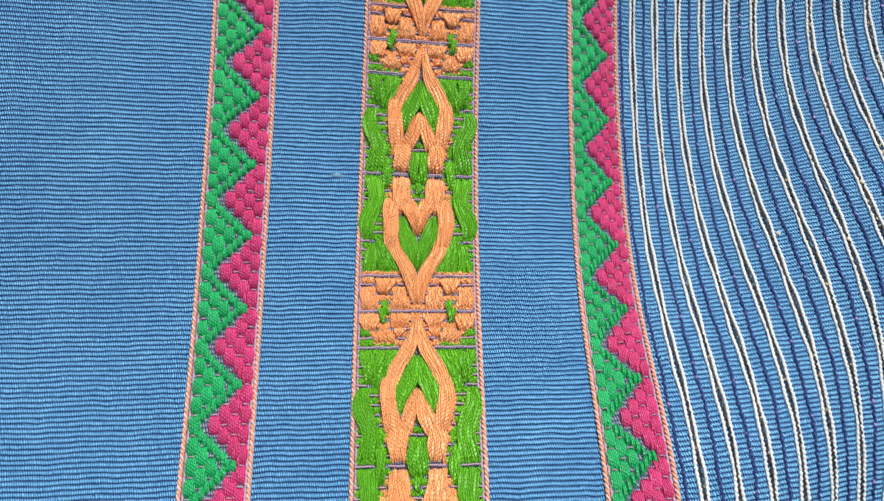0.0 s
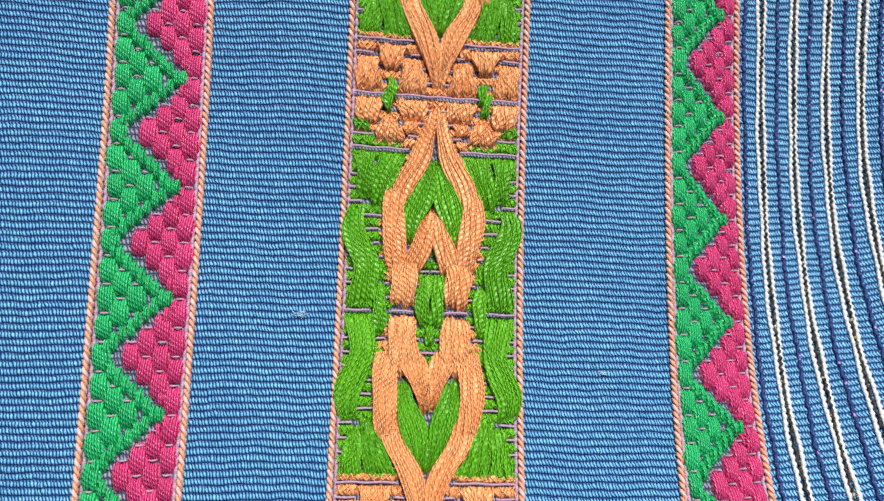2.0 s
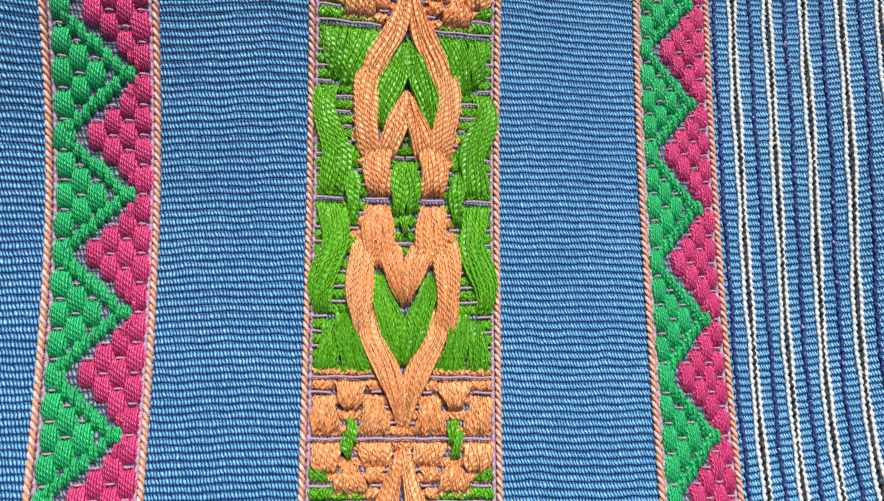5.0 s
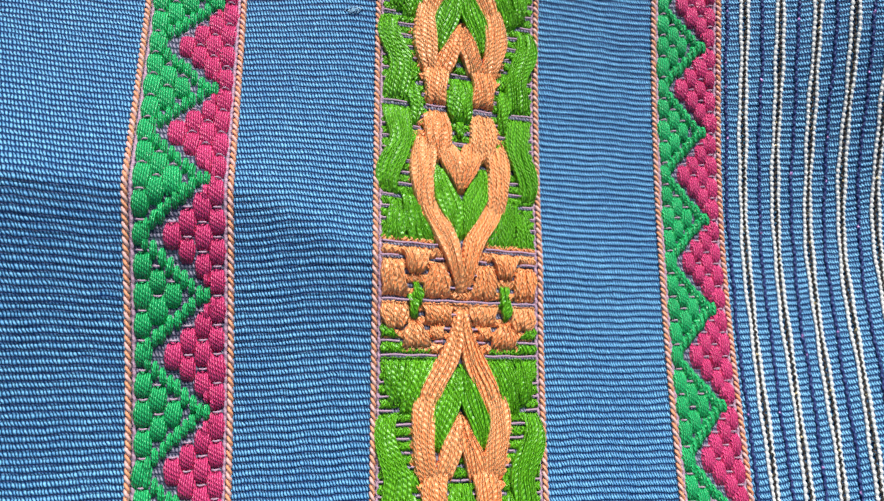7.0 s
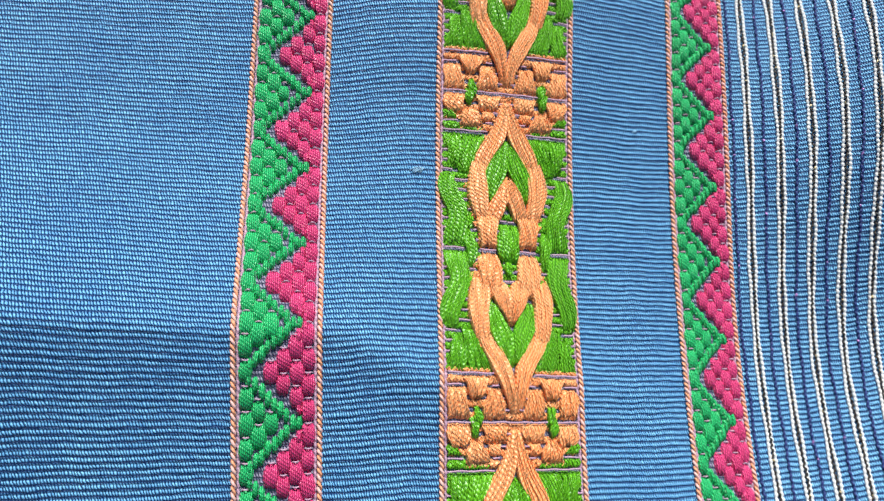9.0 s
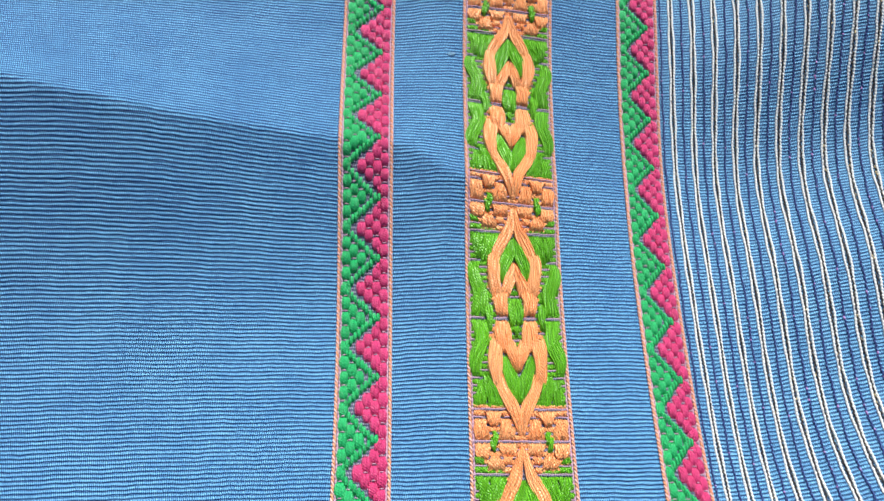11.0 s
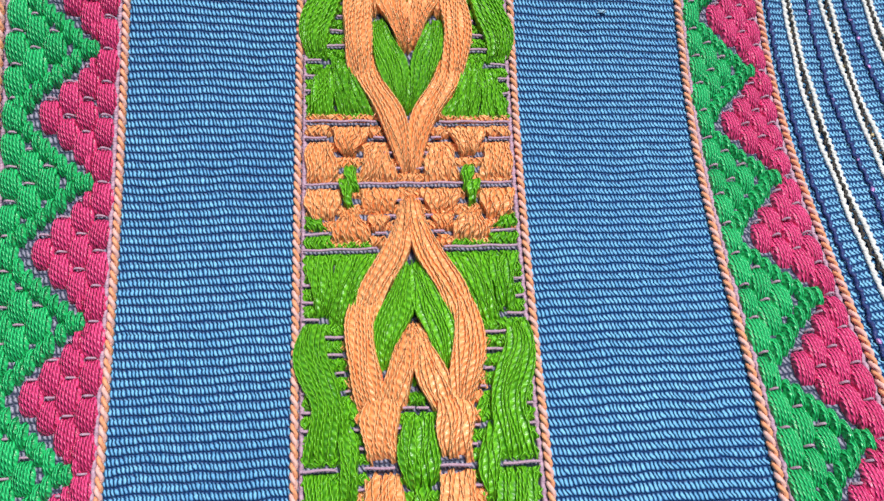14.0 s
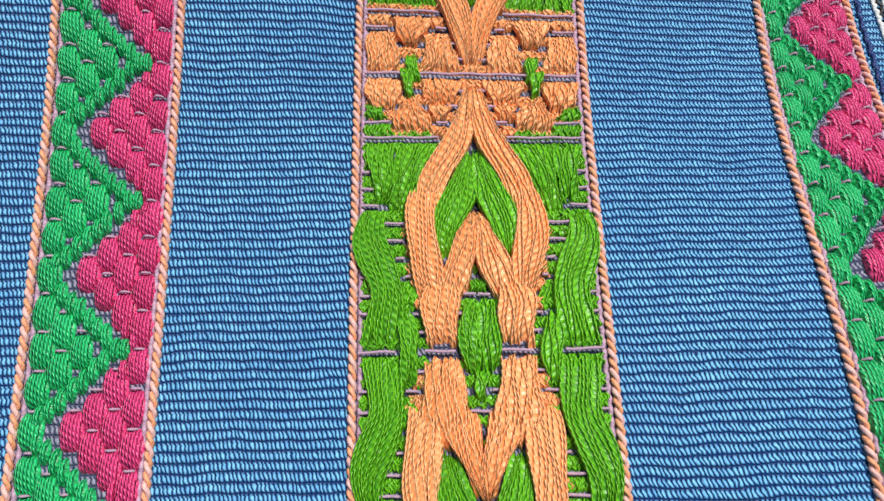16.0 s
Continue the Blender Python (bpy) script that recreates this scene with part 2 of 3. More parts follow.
# ---- mesh helpers ----
def mesh_object(name, verts, faces, material, parent=None, uv=None, smooth=True):
    me = bpy.data.meshes.new(name)
    verts, faces = np.asarray(verts, np.float32).reshape(-1, 3), np.asarray(faces, np.int32)
    me.vertices.add(len(verts))
    me.vertices.foreach_set("co", verts.ravel())
    me.loops.add(faces.size)
    me.loops.foreach_set("vertex_index", faces.ravel())
    me.polygons.add(len(faces))
    me.polygons.foreach_set("loop_start", np.arange(len(faces), dtype=np.int32) * 4)
    me.update(calc_edges=True)
    me.validate()
    if uv is not None:
        layer = me.uv_layers.new(name="UVMap")
        loops = np.empty(len(me.loops), np.int32)
        me.loops.foreach_get("vertex_index", loops)
        layer.data.foreach_set("uv", uv.reshape(-1, 2)[loops].astype(np.float32).ravel())
    if smooth:
        me.polygons.foreach_set("use_smooth", np.ones(len(me.polygons), bool))
    me.materials.append(material)
    ob = new(name, me)
    ob.parent = parent
    return ob


def grid_faces(rows, cols, start=0, wrap=False):
    """Quads of a sheet of rows x cols points; wrap closes each row to a ring."""
    r, c = np.meshgrid(np.arange(rows - 1), np.arange(cols if wrap else cols - 1), indexing="ij")
    n = (c + 1) % cols
    return (start + np.stack([r * cols + c, r * cols + n, (r + 1) * cols + n, (r + 1) * cols + c], -1)).reshape(-1, 4)


def tubes(paths, radius, sides=5, flat=1.0):
    """Tubes along paths on the cloth, each an array of (u, v, height). radius: one number, or one array a path."""
    vs, fs, uvs, at = [], [], [], 0
    for k, path in enumerate(paths):
        p, a, b, n = frame_at(path[:, 0], path[:, 1])
        mid = p + n * path[:, 2:3]
        way = np.gradient(mid, axis=0)
        way /= np.linalg.norm(way, axis=1, keepdims=True) + 1e-12
        side = np.cross(way, n)
        side /= np.linalg.norm(side, axis=1, keepdims=True) + 1e-12
        up = np.cross(side, way)
        r = radius[k] if isinstance(radius, list) else np.full(len(path), radius)
        ang = np.arange(sides) * 2 * math.pi / sides + math.pi / 2
        ring = mid[:, None] + r[:, None, None] * (np.cos(ang)[None, :, None] * side[:, None] + flat * np.sin(ang)[None, :, None] * up[:, None])
        vs.append(ring.reshape(-1, 3))
        fs.append(grid_faces(len(path), sides, at, True))
        at += len(path) * sides
        length = np.concatenate([[0], np.cumsum(np.linalg.norm(np.diff(mid, axis=0), axis=1))])
        around = np.abs(np.arange(sides) - sides / 2) * 0.0002
        uvs.append(np.stack([np.broadcast_to(path[:, 0:1] * 1.0 + around[None], (len(path), sides)), np.broadcast_to(path[:1, 1:2] + length[:, None], (len(path), sides))], -1).reshape(-1, 2))
    return np.concatenate(vs), np.concatenate(fs), np.concatenate(uvs)


def part(name, made, material, parent, label=""):
    verts, faces, uv = made
    ob = mesh_object(name, verts, faces, material, parent, uv)
    return tagged(ob, label) if label else ob


rng = np.random.default_rng(4)

# ---- the board under the cloth ----
low = float(lay(*np.meshgrid(np.linspace(*U_SIDE, 60), np.linspace(*U_TOP, 60)))[..., 2].min())
bm = bmesh.new()
bmesh.ops.create_cube(bm, size=1.0, matrix=Matrix.Translation((0.0, 0.12, low - 0.0162)) @ Matrix.Diagonal((3.0, 3.0, 0.03, 1)))
bmesh.ops.bevel(bm, geom=bm.edges[:], offset=0.004, segments=2, affect="EDGES")
board = bpy.data.meshes.new("ground")
bm.to_mesh(board)
bm.free()
board.materials.append(board_material())
tagged(new("ground", board), "pale wide flat surface under the folded cloth", "surface", kind="structure")

# ---- the cloth ----
cloth = tagged(new("woven_cloth"), "blue handwoven cotton cloth with brocaded bands, loosely folded", "cloth")


def weave_sheet(name, ua, ub, step, material, label, height=0.00011, pitch=RIB):
    us = np.linspace(ua, ub, max(3, int((ub - ua) / step) + 1))
    count = int((U_TOP[1] - U_TOP[0]) / pitch)
    k = np.arange(count * 5 + 1)
    base = U_TOP[0] + (k // 5 + np.array([0.0, 0.13, 0.36, 0.64, 0.87])[k % 5]) * pitch
    tall = 0.75 + 0.5 * rng.random(count + 1)
    prof = np.array([-0.9, 0.4, 1.0, 1.0, 0.4])[k % 5] * tall[k // 5]
    U, V = np.meshgrid(us, base)
    sway = 0.00009 * np.sin(U * 310 + V * 95) + 0.00005 * np.sin(U * 820 - V * 260 + 1.3) + 0.00003 * np.sin(U * 1700 + np.floor(V / pitch) * 2.1)
    H = prof[:, None] * height * (0.85 + 0.3 * np.sin(U * 1250 + (k // 5)[:, None] * 1.7) ** 2)
    P = on(U, V + sway, H)
    uv = np.stack([U, V], -1)
    return part(name, (P, grid_faces(len(base), len(us)), uv), material, cloth, label)


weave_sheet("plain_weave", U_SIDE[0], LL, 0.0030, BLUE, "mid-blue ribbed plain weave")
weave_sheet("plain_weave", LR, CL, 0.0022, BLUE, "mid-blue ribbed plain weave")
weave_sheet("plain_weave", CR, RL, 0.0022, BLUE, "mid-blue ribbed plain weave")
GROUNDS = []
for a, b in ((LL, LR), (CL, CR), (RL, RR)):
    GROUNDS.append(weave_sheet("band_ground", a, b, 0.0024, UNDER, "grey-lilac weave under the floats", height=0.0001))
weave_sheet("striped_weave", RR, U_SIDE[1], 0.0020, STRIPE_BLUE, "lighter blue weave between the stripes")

SEEN = (-0.075, 0.325)


def edge_cord(u, inner):
    """Two plies, orange and pale, twisted round each other along a band's edge."""
    v = np.arange(SEEN[0], SEEN[1], 0.00022)
    cord = None
    for k in range(2):
        a = 2 * math.pi * v / 0.0021 + k * math.pi + 0.6 * np.sin(v * 170 + u * 900)
        path = np.stack([u + 0.00026 * np.cos(a), v, 0.00034 + 0.00026 * np.sin(a)], -1)
        made = tubes([path], 0.00026 + 0.00003 * k, 6)
        if cord is None:
            cord = part("edge_cord", made, CORD_ORANGE, cloth, "twisted orange and pale edge cord")
        else:
            part("ply", made, CORD_PALE if inner else CORD_ORANGE, cord)
    side = np.stack([u + inner * 0.00085 + 0.00006 * np.sin(v * 5200), v, 0.00012 + 0.00008 * np.sin(v * 2 * math.pi / 0.0012)], -1)
    part("side_thread", tubes([side], 0.0003, 5), LILAC, cord)


for u, inner in ((LL, 1), (LR, -1), (CL, 1), (CR, -1), (RL, 1), (RR, -1)):
    edge_cord(u, inner)


# ---- stripes ----
def stripe_thread(name, u, width, tall, material, wiggle, label, parent=cloth):
    v = np.arange(SEEN[0], SEEN[1], RIB / 4)
    beat = np.abs(np.sin(math.pi * v / RIB))
    drift = 0.00014 * np.sin(v * 240 + u * 7000) + 0.00010 * np.sin(v * 610 + u * 3000)
    path = np.stack([u + drift + wiggle * np.sin(math.pi * v / RIB + u * 5000), v, 0.00010 + tall * beat], -1)
    return part(name, tubes([path], [width * (0.66 + 0.48 * beat)], 6, 0.62), material, parent, label)


stripe_count = int((U_SIDE[1] - 0.012 - STRIPE_FIRST) / STRIPE_STEP)
for k in range(stripe_count):
    u = STRIPE_FIRST + k * STRIPE_STEP
    stripe = stripe_thread("white_stripe", u - 0.092 * STRIPE_STEP, 0.050 * STRIPE_STEP, 0.00026, WHITE, 0.00003, "white cotton stripe with a dark core")
    stripe_thread("white_ply", u + 0.092 * STRIPE_STEP, 0.050 * STRIPE_STEP, 0.00026, WHITE, 0.00003, "", stripe)
    stripe_thread("dark_core", u, 0.032 * STRIPE_STEP, 0.00052, BLACK, 0.00020, "black core thread", stripe)
    stripe_thread("navy_stripe", u - 0.5 * STRIPE_STEP, 0.036 * STRIPE_STEP, 0.00036, NAVY, 0.00013, "thin navy stripe with glittering flecks")


# ---- the central brocade ----
# Half a repeat runs over sixteen rows, from the flower's middle line (row 0) to the heart's waist (row 16).
# piece: colour, row from, row to, the inner and outer edges in mm from the band's middle at even steps, extra height in mm
ROW = REPEAT / 32
SHARED = (
    ("peach", 0.3, 9.0, (-0.2, -0.2, 0.4, 3.2, 4.8), (0.8, 2.3, 4.6, 7.4, 7.2), 0.2),
    ("leaf", 4.0, 8.7, (3.6, 5.9, 7.2, 8.1), (9.5, 9.8, 10.5, 10.7), 0.0),
    ("leaf", 4.0, 8.0, (9.6, 10.0, 10.5), (13.7, 13.0, 12.4), 0.0),
    ("leaf", 4.6, 6.0, (12.4, 12.2), (13.8, 13.8), -0.4),
    ("leaf", 6.0, 7.0, (12.1, 12.0), (13.9, 13.9), -0.4),
    ("leaf", 7.0, 8.0, (11.6, 11.8), (13.9, 13.8), -0.4),
    ("leaf", 8.0, 16.0, (10.8, 11.4, 9.6, 8.4, 8.7, 9.4), (13.8, 15.1, 14.4, 12.6, 13.5, 14.0), 0.2),
    ("leaf", 8.1, 9.0, (8.5, 8.6), (11.6, 11.6), -0.5),
    ("leaf", 9.0, 10.0, (8.8, 8.8), (11.6, 11.2), -0.5),
    ("leaf", 10.0, 11.0, (8.8, 8.6), (10.8, 10.4), -0.5),
    ("leaf", 11.0, 12.0, (8.2, 8.0), (9.8, 9.6), -0.5),
    ("peach", 9.1, 9.9, (8.3, 8.4), (9.2, 9.2), -0.4),
    ("peach", 11.1, 12.2, (7.9, 7.6), (8.8, 8.4), -0.4),
    ("leaf", 11.6, 13.0, (12.4, 12.0), (13.9, 13.9), -0.4),
    ("leaf", 13.0, 14.0, (12.0, 12.2), (13.9, 13.9), -0.4),
    ("leaf", 12.2, 13.8, (7.2, 7.0), (9.0, 9.0), -0.4),
    ("leaf", 4.4, 11.3, (-0.2, -0.2, -0.1, 1.9, 3.3), (0.6, 2.7, 4.6, 5.4, 5.0), 0.25),
)
UNDER_FLOWER = (
    ("peach", 0.0, 2.4, (9.1, 9.2, 9.9), (13.8, 13.8, 12.7), 0.0),
    ("peach", 1.4, 3.7, (7.2, 5.6, 5.0), (8.9, 10.0, 10.3), 0.2),
    ("peach", 0.0, 1.9, (1.3, 1.5, 2.3), (6.8, 6.5, 5.7), 0.0),
    ("peach", 1.7, 3.0, (2.6, 3.0, 3.5), (5.7, 5.4, 5.1), 0.0),
    ("peach", 3.0, 4.0, (3.3, 4.0), (5.2, 5.4), -0.2),
    ("peach", 0.0, 0.9, (-0.2, -0.2), (1.4, 1.4), -0.4),
    ("leaf", 1.7, 2.9, (12.2, 10.5), (13.8, 13.8), -0.2),
    ("leaf", 2.9, 4.0, (10.2, 10.2), (13.8, 13.8), -0.2),
    ("leaf", 3.3, 4.0, (5.3, 5.2), (10.4, 10.4), -0.5),
    ("peach", 6.2, 13.5, (4.0, 4.7, 4.6, 4.1, 4.2), (7.2, 8.5, 8.7, 7.9, 6.6), 0.5),
    ("peach", 8.0, 13.4, (-0.2, -0.2, -0.2, 0.5, 1.9), (0.5, 1.9, 3.4, 4.6, 5.0), 0.3),
    ("peach", 11.8, 16.0, (2.2, 2.2, 2.3, 2.4), (5.6, 6.8, 6.6, 6.3), 0.3),
)
OVER_FLOWER = (
    ("peach", 0.0, 3.0, (9.2, 9.6, 10.6), (13.8, 13.8, 13.8), 0.0),
    ("peach", 1.6, 4.0, (7.4, 5.8, 5.2), (8.6, 10.0, 10.8), 0.2),
    ("peach", 0.0, 2.9, (1.5, 2.1, 3.2), (6.8, 6.4, 5.5), 0.0),
    ("peach", 3.0, 4.0, (10.6, 10.8), (13.8, 13.8), -0.2),
    ("peach", 2.9, 4.0, (3.2, 4.2), (5.5, 5.4), -0.2),
    ("peach", 0.0, 0.9, (-0.2, -0.2), (1.5, 1.5), -0.4),
    ("peach", 4.0, 4.7, (4.6, 4.8), (13.7, 13.7), -0.3),
    ("peach", 6.2, 13.6, (4.2, 4.9, 4.9, 4.6, 4.6), (7.2, 8.6, 9.0, 8.9, 8.2), 0.5),
    ("peach", 8.5, 13.4, (-0.2, -0.2, -0.2, 0.2, 1.2), (0.5, 1.8, 3.2, 4.6, 5.0), 0.3),
    ("peach", 11.0, 16.0, (1.5, 1.3, 1.9, 2.4), (5.2, 6.8, 6.7, 6.3), 0.3),
    ("peach", 14.0, 15.0, (6.2, 6.2), (7.8, 7.3), -0.3),
    ("peach", 13.0, 14.0, (6.6, 6.4), (8.8, 8.2), -0.3),
)
# lilac binding: row, from and to in mm
SHARED_TIES = ((4, 4.2, 13.8), (5, 5.3, 6.2), (6, 6.6, 7.4), (6, 12.5, 13.9), (7, 7.5, 8.3), (7, 12.1, 13.9), (8, 11.6, 13.9), (9, 8.4, 11.6), (10, 8.6, 11.3), (11, 8.3, 9.7), (12, 7.7, 8.6), (12, 12.2, 13.9), (13, 12.0, 13.9), (14, 12.4, 13.9), (16, 2.5, 6.3), (16, 9.7, 13.9))
UNDER_TIES = ((1, 0.8, 1.9), (2, 1.9, 3.0), (3, 2.9, 4.6), (3, 10.3, 13.7), (12, 4.0, 4.8), (13, 0.0, 1.7), (14, 1.6, 2.5), (14, 6.7, 7.5), (15, 1.7, 2.8), (15, 6.2, 7.0))
OVER_TIES = ((1, 0.9, 2.1), (2, 2.0, 3.3), (3, 3.0, 4.7), (3, 10.8, 13.8), (13, 0.0, 1.1), (14, 1.2, 2.2), (14, 7.2, 8.6), (15, 2.3, 3.2), (15, 6.3, 7.4))
COLOUR = {"peach": PEACH_LONG, "leaf": LEAF_LONG}
KIND = {"peach": "peach_float", "leaf": "green_float"}
GAUGE = 0.00045


def bundle(v_of, y0, y1, inner, outer, sign, proud=0.0):
    """A bundle of yarns, lying side by side as one corrugated float, from y0 to y1 between two edges."""
    n = max(2, int(round(max(abs(b - a) for a, b in zip(inner, outer)) / 1000 / GAUGE)))
    samples = max(9, int((y1 - y0) / 0.7) + 5)
    t = np.linspace(0, 1, samples)
    t = 0.5 - 0.5 * np.sign(0.5 - t) * np.abs(1 - 2 * t) ** 1.25
    knots = np.linspace(0, 1, len(inner))
    # soften the polyline edges
    soft = lambda e: sum(np.interp(np.clip(t + d, 0, 1), knots, e) for d in (-0.08, -0.04, 0, 0.04, 0.08)) / 5
    a, b = soft(inner) / 1000, soft(outer) / 1000
    j = np.arange(4 * n + 1)
    own = np.minimum(j // 4, n - 1)
    bump = np.array([0.0, 0.8, 1.0, 0.8])[j % 4]
    f = j / (4 * n)
    ends = 0.15 + 0.85 * rng.random((2, n))
    slack = min((1.1 if y1 - y0 > 3.0 else 0.3) / (y1 - y0), 0.14)
    lo, hi = slack * (1 - ends[0])[own], 1 - slack * (1 - ends[1])[own]
    tt = lo[None] + (hi - lo)[None] * t[:, None]
    sway = rng.random(n) * 6.3
    start = GAUGE * int(rng.integers(1, 900))
    A, B = np.interp(tt, t, a), np.interp(tt, t, b)
    X = A + (B - A) * f[None] + 0.00022 * np.sin(tt * 9 + sway[own][None])
    Y = (y0 + (y1 - y0) * tt) / 1000
    rise = np.clip(np.sin(math.pi * np.clip(t, 0, 1)), 0, 1)[:, None] ** 0.36
    puff = 0.6 + 0.4 * np.sin(math.pi * f)[None] ** 0.6
    lift = rng.random(n) * 0.00030
    H = -0.0002 + (0.0007 + proud + 0.000075 * min(y1 - y0, 12.0) ** 0.8 * puff + lift[own][None] + GAUGE * 0.50 * bump[None]) * rise
    H[:, (0, -1)] = np.minimum(H[:, (0, -1)], 0.0006 * rise - 0.0001)
    P = on(sign * X, v_of(Y), H)
    faces = grid_faces(samples, 4 * n + 1)
    uv = np.stack([np.broadcast_to(f[None] * n * GAUGE, X.shape) + start, Y + start], -1)
    return P, faces if sign * (v_of(0.01) - v_of(0.0)) > 0 else faces[:, ::-1], uv


def binding(v, u_from, u_to, height=0.0005):
    u = np.arange(u_from, u_to, 0.00035)
    path = np.stack([u, v + 0.00006 * np.sin(u * 1300 + v * 900), height * np.ones_like(u) + 0.00005 * np.sin(u * 2 * math.pi / 0.0009)], -1)
    return tubes([path], 0.00018, 5)


brocade = GROUNDS[1]
ARM = ((0.0, 2.0, 4.0, 6.0, 8.0, 10.0, 12.0, 14.0, 16.0), (0.9, 2.0, 3.8, 6.6, 7.9, 8.5, 7.7, 7.0, 6.4))


def filling():
    """Short flat floats, one row long, that fill what the long floats leave open."""
    out = []
    for r in range(16):
        arm = float(np.interp(r + 0.5, *ARM))
        if r < 4:
            out.append(("peach", r + 0.06, r + 0.94, (arm - 0.3, arm - 0.3), (13.6, 13.6), -0.55))
        else:
            middle = 10.6 + 0.7 * math.sin(r * 2.1)
            out.append(("leaf", r + 0.06, r + 0.94, (arm - 0.5, arm - 0.5), (middle, middle + 0.3), -0.45))
            out.append(("leaf", r + 0.06, r + 0.94, (middle + 0.3, middle + 0.2), (13.9, 13.9), -0.45))
        if 4 <= r < 9:
            out.append(("peach", r + 0.1, r + 1.15, (arm - 1.7, arm - 1.5), (arm + 0.1, arm + 0.55), -0.1))
        if 10 <= r < 14:
            out.append(("peach", r + 0.0, r + 0.95, (arm - 1.6, arm - 1.6), (arm + 0.45, arm + 0.1), -0.1))
        if r > 10:
            out.append(("leaf", r + 0.06, r + 0.94, (0.0, 0.0), (2.4, 2.4), -0.55))
    return tuple(out)


def float_part(v_of, piece, sign):
    colour, r0, r1, inner, outer, proud = piece
    mm = ROW * 1000
    part(KIND[colour], bundle(v_of, r0 * mm, r1 * mm, inner, outer, sign, proud / 1000), COLOUR[colour], brocade)


FILLING = filling()
for k in range(-2, 4):
    line = FLOWER + k * REPEAT
    waist = line - REPEAT / 2
    for way, pieces, bound in ((1, SHARED + FILLING + UNDER_FLOWER, SHARED_TIES + UNDER_TIES), (-1, SHARED + FILLING + OVER_FLOWER, SHARED_TIES + OVER_TIES)):
        v_of = lambda y, line=line, way=way: line - way * y
        if not SEEN[0] + 0.01 < v_of(0.017) < SEEN[1] - 0.01:
            continue
        for sign in (-1, 1):
            for piece in pieces:
                float_part(v_of, piece, sign)
            for row, x0, x1 in bound:
                if row == 16 and way == -1:
                    continue
                lo, hi = sorted((sign * x0 / 1000, sign * x1 / 1000))
                part("binding_thread", binding(float(v_of(row * ROW)), lo, hi, 0.0009 if row in (4, 16) else 0.0006), LILAC, brocade)
    if SEEN[0] < line < SEEN[1] - 0.005:
        v_here = lambda y, line=line: line - y
        part("binding_thread", binding(line, -0.0138, 0.0138, 0.0009), LILAC, brocade)
        for sign in (-1, 1):
            float_part(v_here, ("leaf", -1.5, 0.7, (7.5, 6.7, 6.9), (8.5, 8.6, 7.8), 0.3), sign)
            float_part(v_here, ("leaf", -0.7, 1.6, (8.2, 7.4, 7.5), (9.2, 9.3, 8.2), 0.3), sign)
    if SEEN[0] + 0.01 < waist < SEEN[1]:
        w_of = lambda y, waist=waist: waist - y
        float_part(w_of, ("leaf", -4.0, -3.0, (-0.5, -1.3), (0.5, 1.3), -0.2), 1)
        for sign in (-1, 1):
            float_part(w_of, ("leaf", -3.0, 1.4, (-0.2, -0.2, -0.1, 0.1), (1.7, 2.4, 2.4, 1.6), 0.2), sign)
            float_part(w_of, ("leaf", -2.4, 2.1, (8.0, 7.0, 6.9, 7.9), (9.4, 9.6, 9.2, 8.7), 0.1), sign)
        float_part(w_of, ("leaf", 0.8, 2.8, (-1.0, -0.7, -0.3), (1.0, 0.7, 0.3), 0.1), 1)


# ---- the zigzag bands: short floats in brick order ----
def stitch_mesh(name, wide, long, tall, material, seed):
    local = np.random.default_rng(seed)
    yarns = max(2, int(round(wide / 0.00038)))
    xs, ys = np.linspace(-1, 1, 2 * yarns + 1), np.linspace(-1, 1, 9)
    X, Y = np.meshgrid(xs, ys)
    round_end = (1 - 0.50 * np.abs(Y) ** 2.2)
    z = tall * np.clip(1 - 0.92 * np.abs(X) ** 2.6, 0, 1) ** 0.5 * np.clip(1 - np.abs(Y) ** 2.0, 0, 1) ** 0.8
    z = z + 0.00011 * (np.arange(2 * yarns + 1) % 2)[None] * (1 - Y**2) - 0.00025 * (np.maximum(abs(X), abs(Y)) > 0.99)
    z = z + local.normal(0, 0.00003, z.shape)
    verts = np.stack([X * wide / 2 * round_end + local.normal(0, 0.00003, X.shape), Y * long / 2 + local.normal(0, 0.00005, X.shape), z + 0.0001], -1)
    ob = mesh_object(name, verts, grid_faces(9, 2 * yarns + 1), material)
    me = ob.data
    bpy.data.objects.remove(ob)
    return me


ZIG = REPEAT / 4
COLS = 6


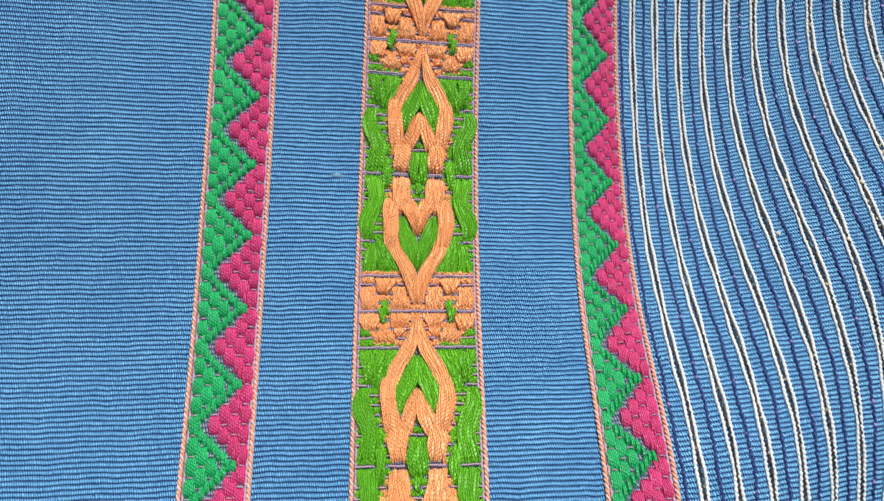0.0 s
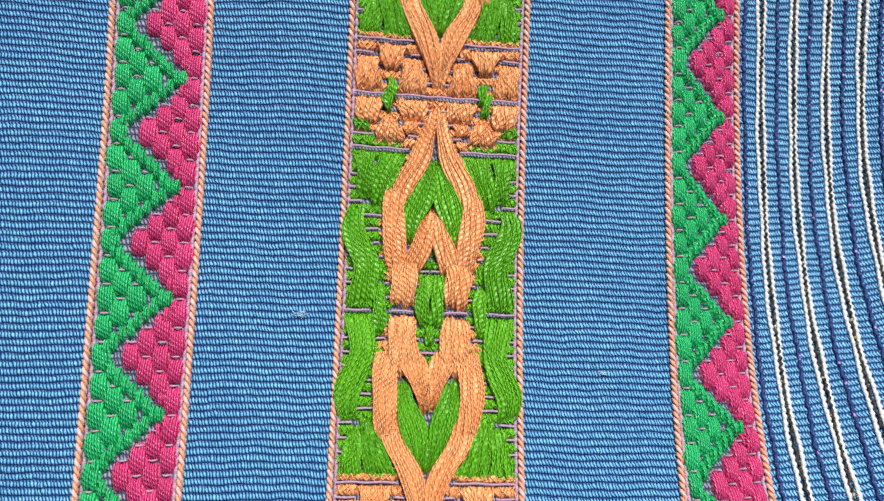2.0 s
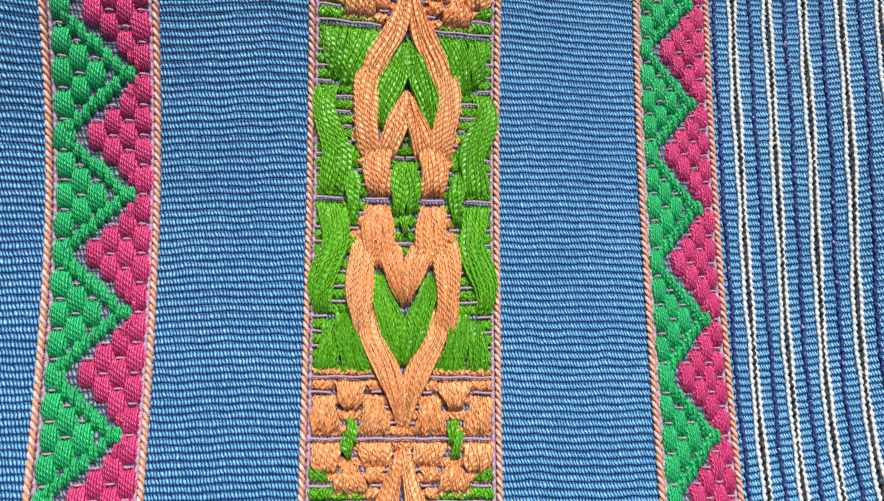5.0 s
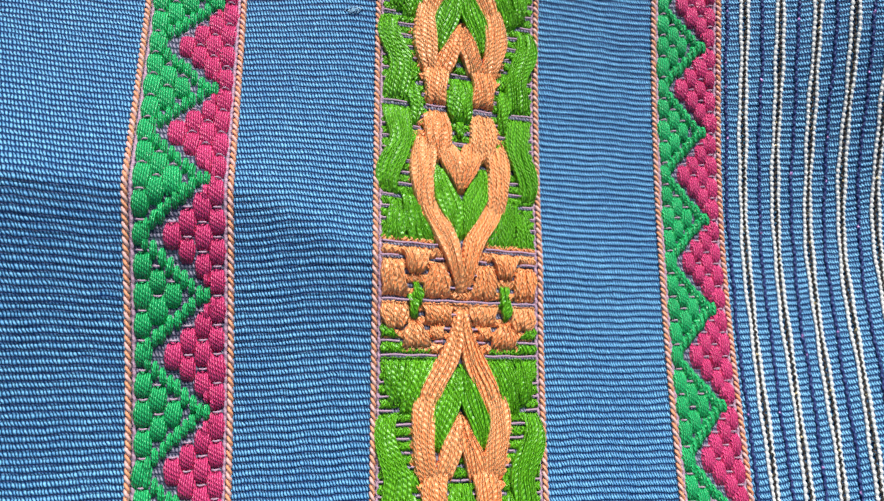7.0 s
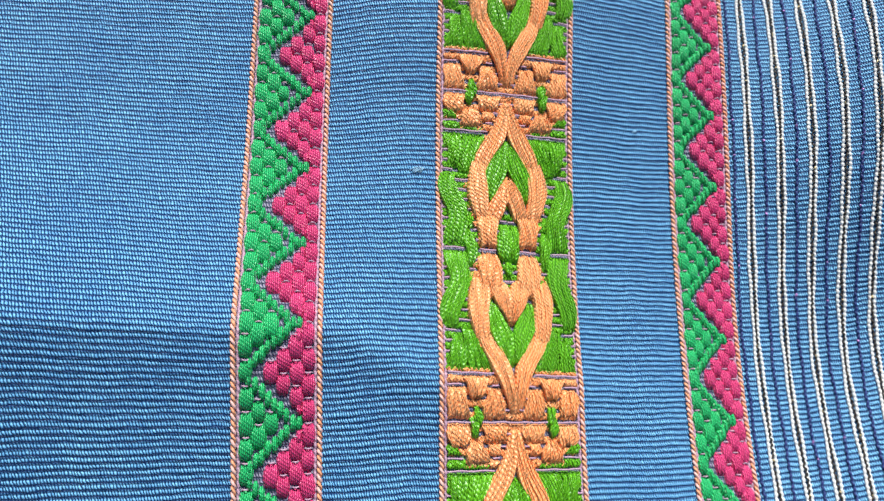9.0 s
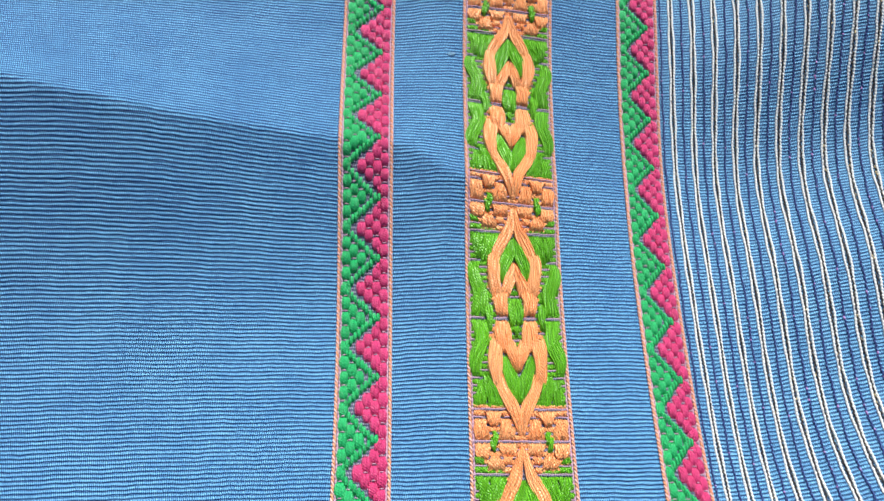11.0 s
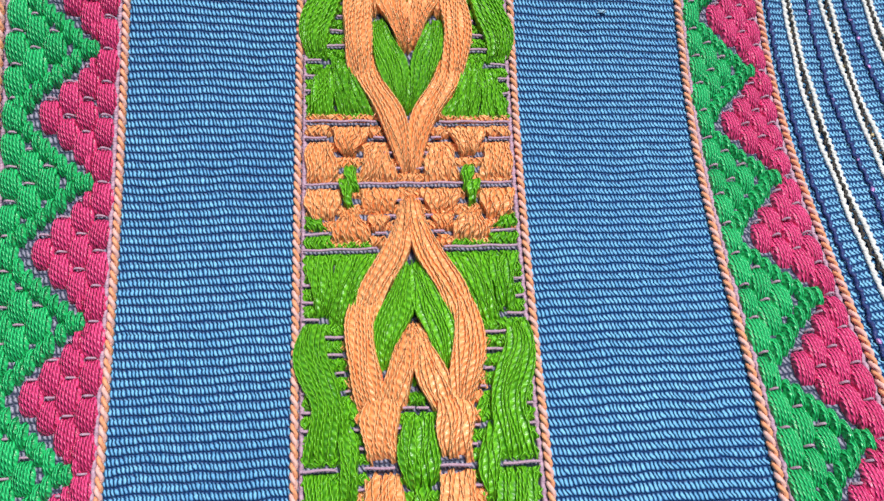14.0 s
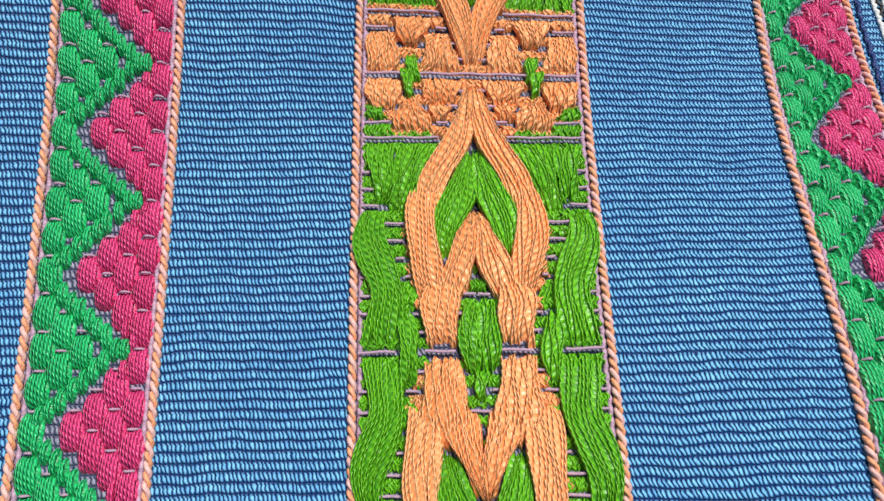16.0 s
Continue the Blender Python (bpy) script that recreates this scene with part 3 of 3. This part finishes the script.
def zigzag_band(u_left, u_right, tip, ground):
    inner, width = u_left + 0.0010, (u_right - u_left) - 0.0020
    col = width / COLS
    kinds = {}
    for what, mat in (("green_stitch", TEAL), ("magenta_stitch", PINK)):
        for size in (2, 1):
            kinds[what, size] = [stitch_mesh(what, col * (1.22 if size == 2 else 0.50), ROW * (2.2 if size == 2 else 1.5), 0.0010 if size == 2 else 0.0010, mat, 10 * size + s) for s in range(4)]
    def put(what, size, u, v):
        p, a, b, n = frame_at(u, v)
        turn = rng.normal(0, 0.06)
        x = a * math.cos(turn) + b * math.sin(turn)
        y = np.cross(n, x)
        s = 1 + rng.normal(0, 0.05)
        ob = new(what, kinds[what, size][int(rng.integers(4))])
        ob.parent = ground
        ob.matrix_basis = Matrix(((x[0] * s, y[0] * s, n[0], p[0]), (x[1] * s, y[1] * s, n[1], p[1]), (x[2] * s, y[2] * s, n[2], p[2]), (0, 0, 0, 1)))

    # how far green reaches from a tip, at a share c of the band's width
    reach = lambda c: ZIG / 2 * (0.86 - c) / 0.70
    for j in range(int((-0.052 - tip) / ROW), int((0.305 - tip) / ROW)):
        v = tip + j * ROW
        gone = abs(((v - tip) / ZIG + 0.5) % 1 - 0.5) * ZIG
        for i in range(COLS):
            past = gone - reach((i + 0.5) / COLS)
            if (i + j) % 2 or -1.35 * ROW < past < 0.3 * ROW and 0 < i < COLS - 1:
                continue
            u = inner + (i + 0.5) * col
            put("green_stitch" if past < 0 else "magenta_stitch", 2, u + rng.normal(0, 0.00008), v + rng.normal(0, 0.00012))
            ties.append((u - 0.25 * col, u + 0.25 * col, v + ROW))
    # slim floats follow the slanting edge
    for k in range(int((-0.052 - tip) / ZIG), int((0.305 - tip) / ZIG) + 1):
        for h in range(1, 2 * COLS - 1):
            c = (h + 0.5) / (2 * COLS)
            w = reach(c)
            for side in (-1, 1):
                for what, at in (("green_stitch", w - 0.75 * ROW), ("magenta_stitch", w + 0.7 * ROW)):
                    if what == "magenta_stitch" and 3 < h < 2 * COLS - 3:
                        continue
                    if what == "green_stitch" and 0.1 * ROW < w < 1.05 * ROW and side == 1:
                        put(what, 1, inner + c * width, tip + k * ZIG)
                    elif 0.3 * ROW < at < ZIG / 2 - 0.1 * ROW:
                        put(what, 1, inner + c * width + rng.normal(0, 0.00006), tip + k * ZIG + side * at + rng.normal(0, 0.00012))


ties = []
zigzag_band(LL, LR, FLOWER + 0.0010, GROUNDS[0])
zigzag_band(RL, RR, FLOWER, GROUNDS[2])
made = []
for a, b, v in ties:
    u = np.linspace(a, b, 4)
    made.append(np.stack([u, v + 0 * u, np.array([0.0003, 0.0009, 0.0009, 0.0003])], -1))
tagged(part("tie_threads", tubes(made, 0.00016, 4), LILAC, cloth), "short lilac ties between the floats", kind="stuff")


# ---- loose lint and pilled fibres on the cloth ----
def lint(u, v, size, material, label):
    paths = []
    for k in range(9):
        t = np.linspace(0, 1, 9)
        a, b, c = rng.random(3) * 6.3
        reach = size * (0.5 + rng.random())
        paths.append(np.stack([u + reach * (np.cos(a) * (t - 0.5) + 0.35 * np.sin(t * 7 + b)), v + 0.6 * reach * (np.sin(a) * (t - 0.5) + 0.35 * np.cos(t * 6 + c)), 0.0002 + 0.35 * size * np.sin(math.pi * t) * rng.random()], -1))
    verts, faces, uv = tubes(paths, 0.00007, 4)
    return tagged(mesh_object("lint_tuft", verts, faces, material, None, uv), label, "lint", "lint on the cloth")


LINT_BLUE = thread("pale_blue_lint", (0.20, 0.42, 0.62), (0.42, 0.64, 0.80))
for u, v, size in ((-0.0189, 0.2095, 0.0015), (-0.0208, 0.0568, 0.0013), (0.0309, 0.2222, 0.0008), (0.0282, 0.0492, 0.0010), (-0.1734, 0.2461, 0.0020)):
    lint(u, v, size, LINT_BLUE, "pale blue tuft of pilled lint on the weave")
for u, v, size in ((0.0479, 0.0113, 0.0006), (0.0914, 0.0390, 0.0009)):
    lint(u, v, size, WHITE, "small white pill of loose fibre on the cloth")
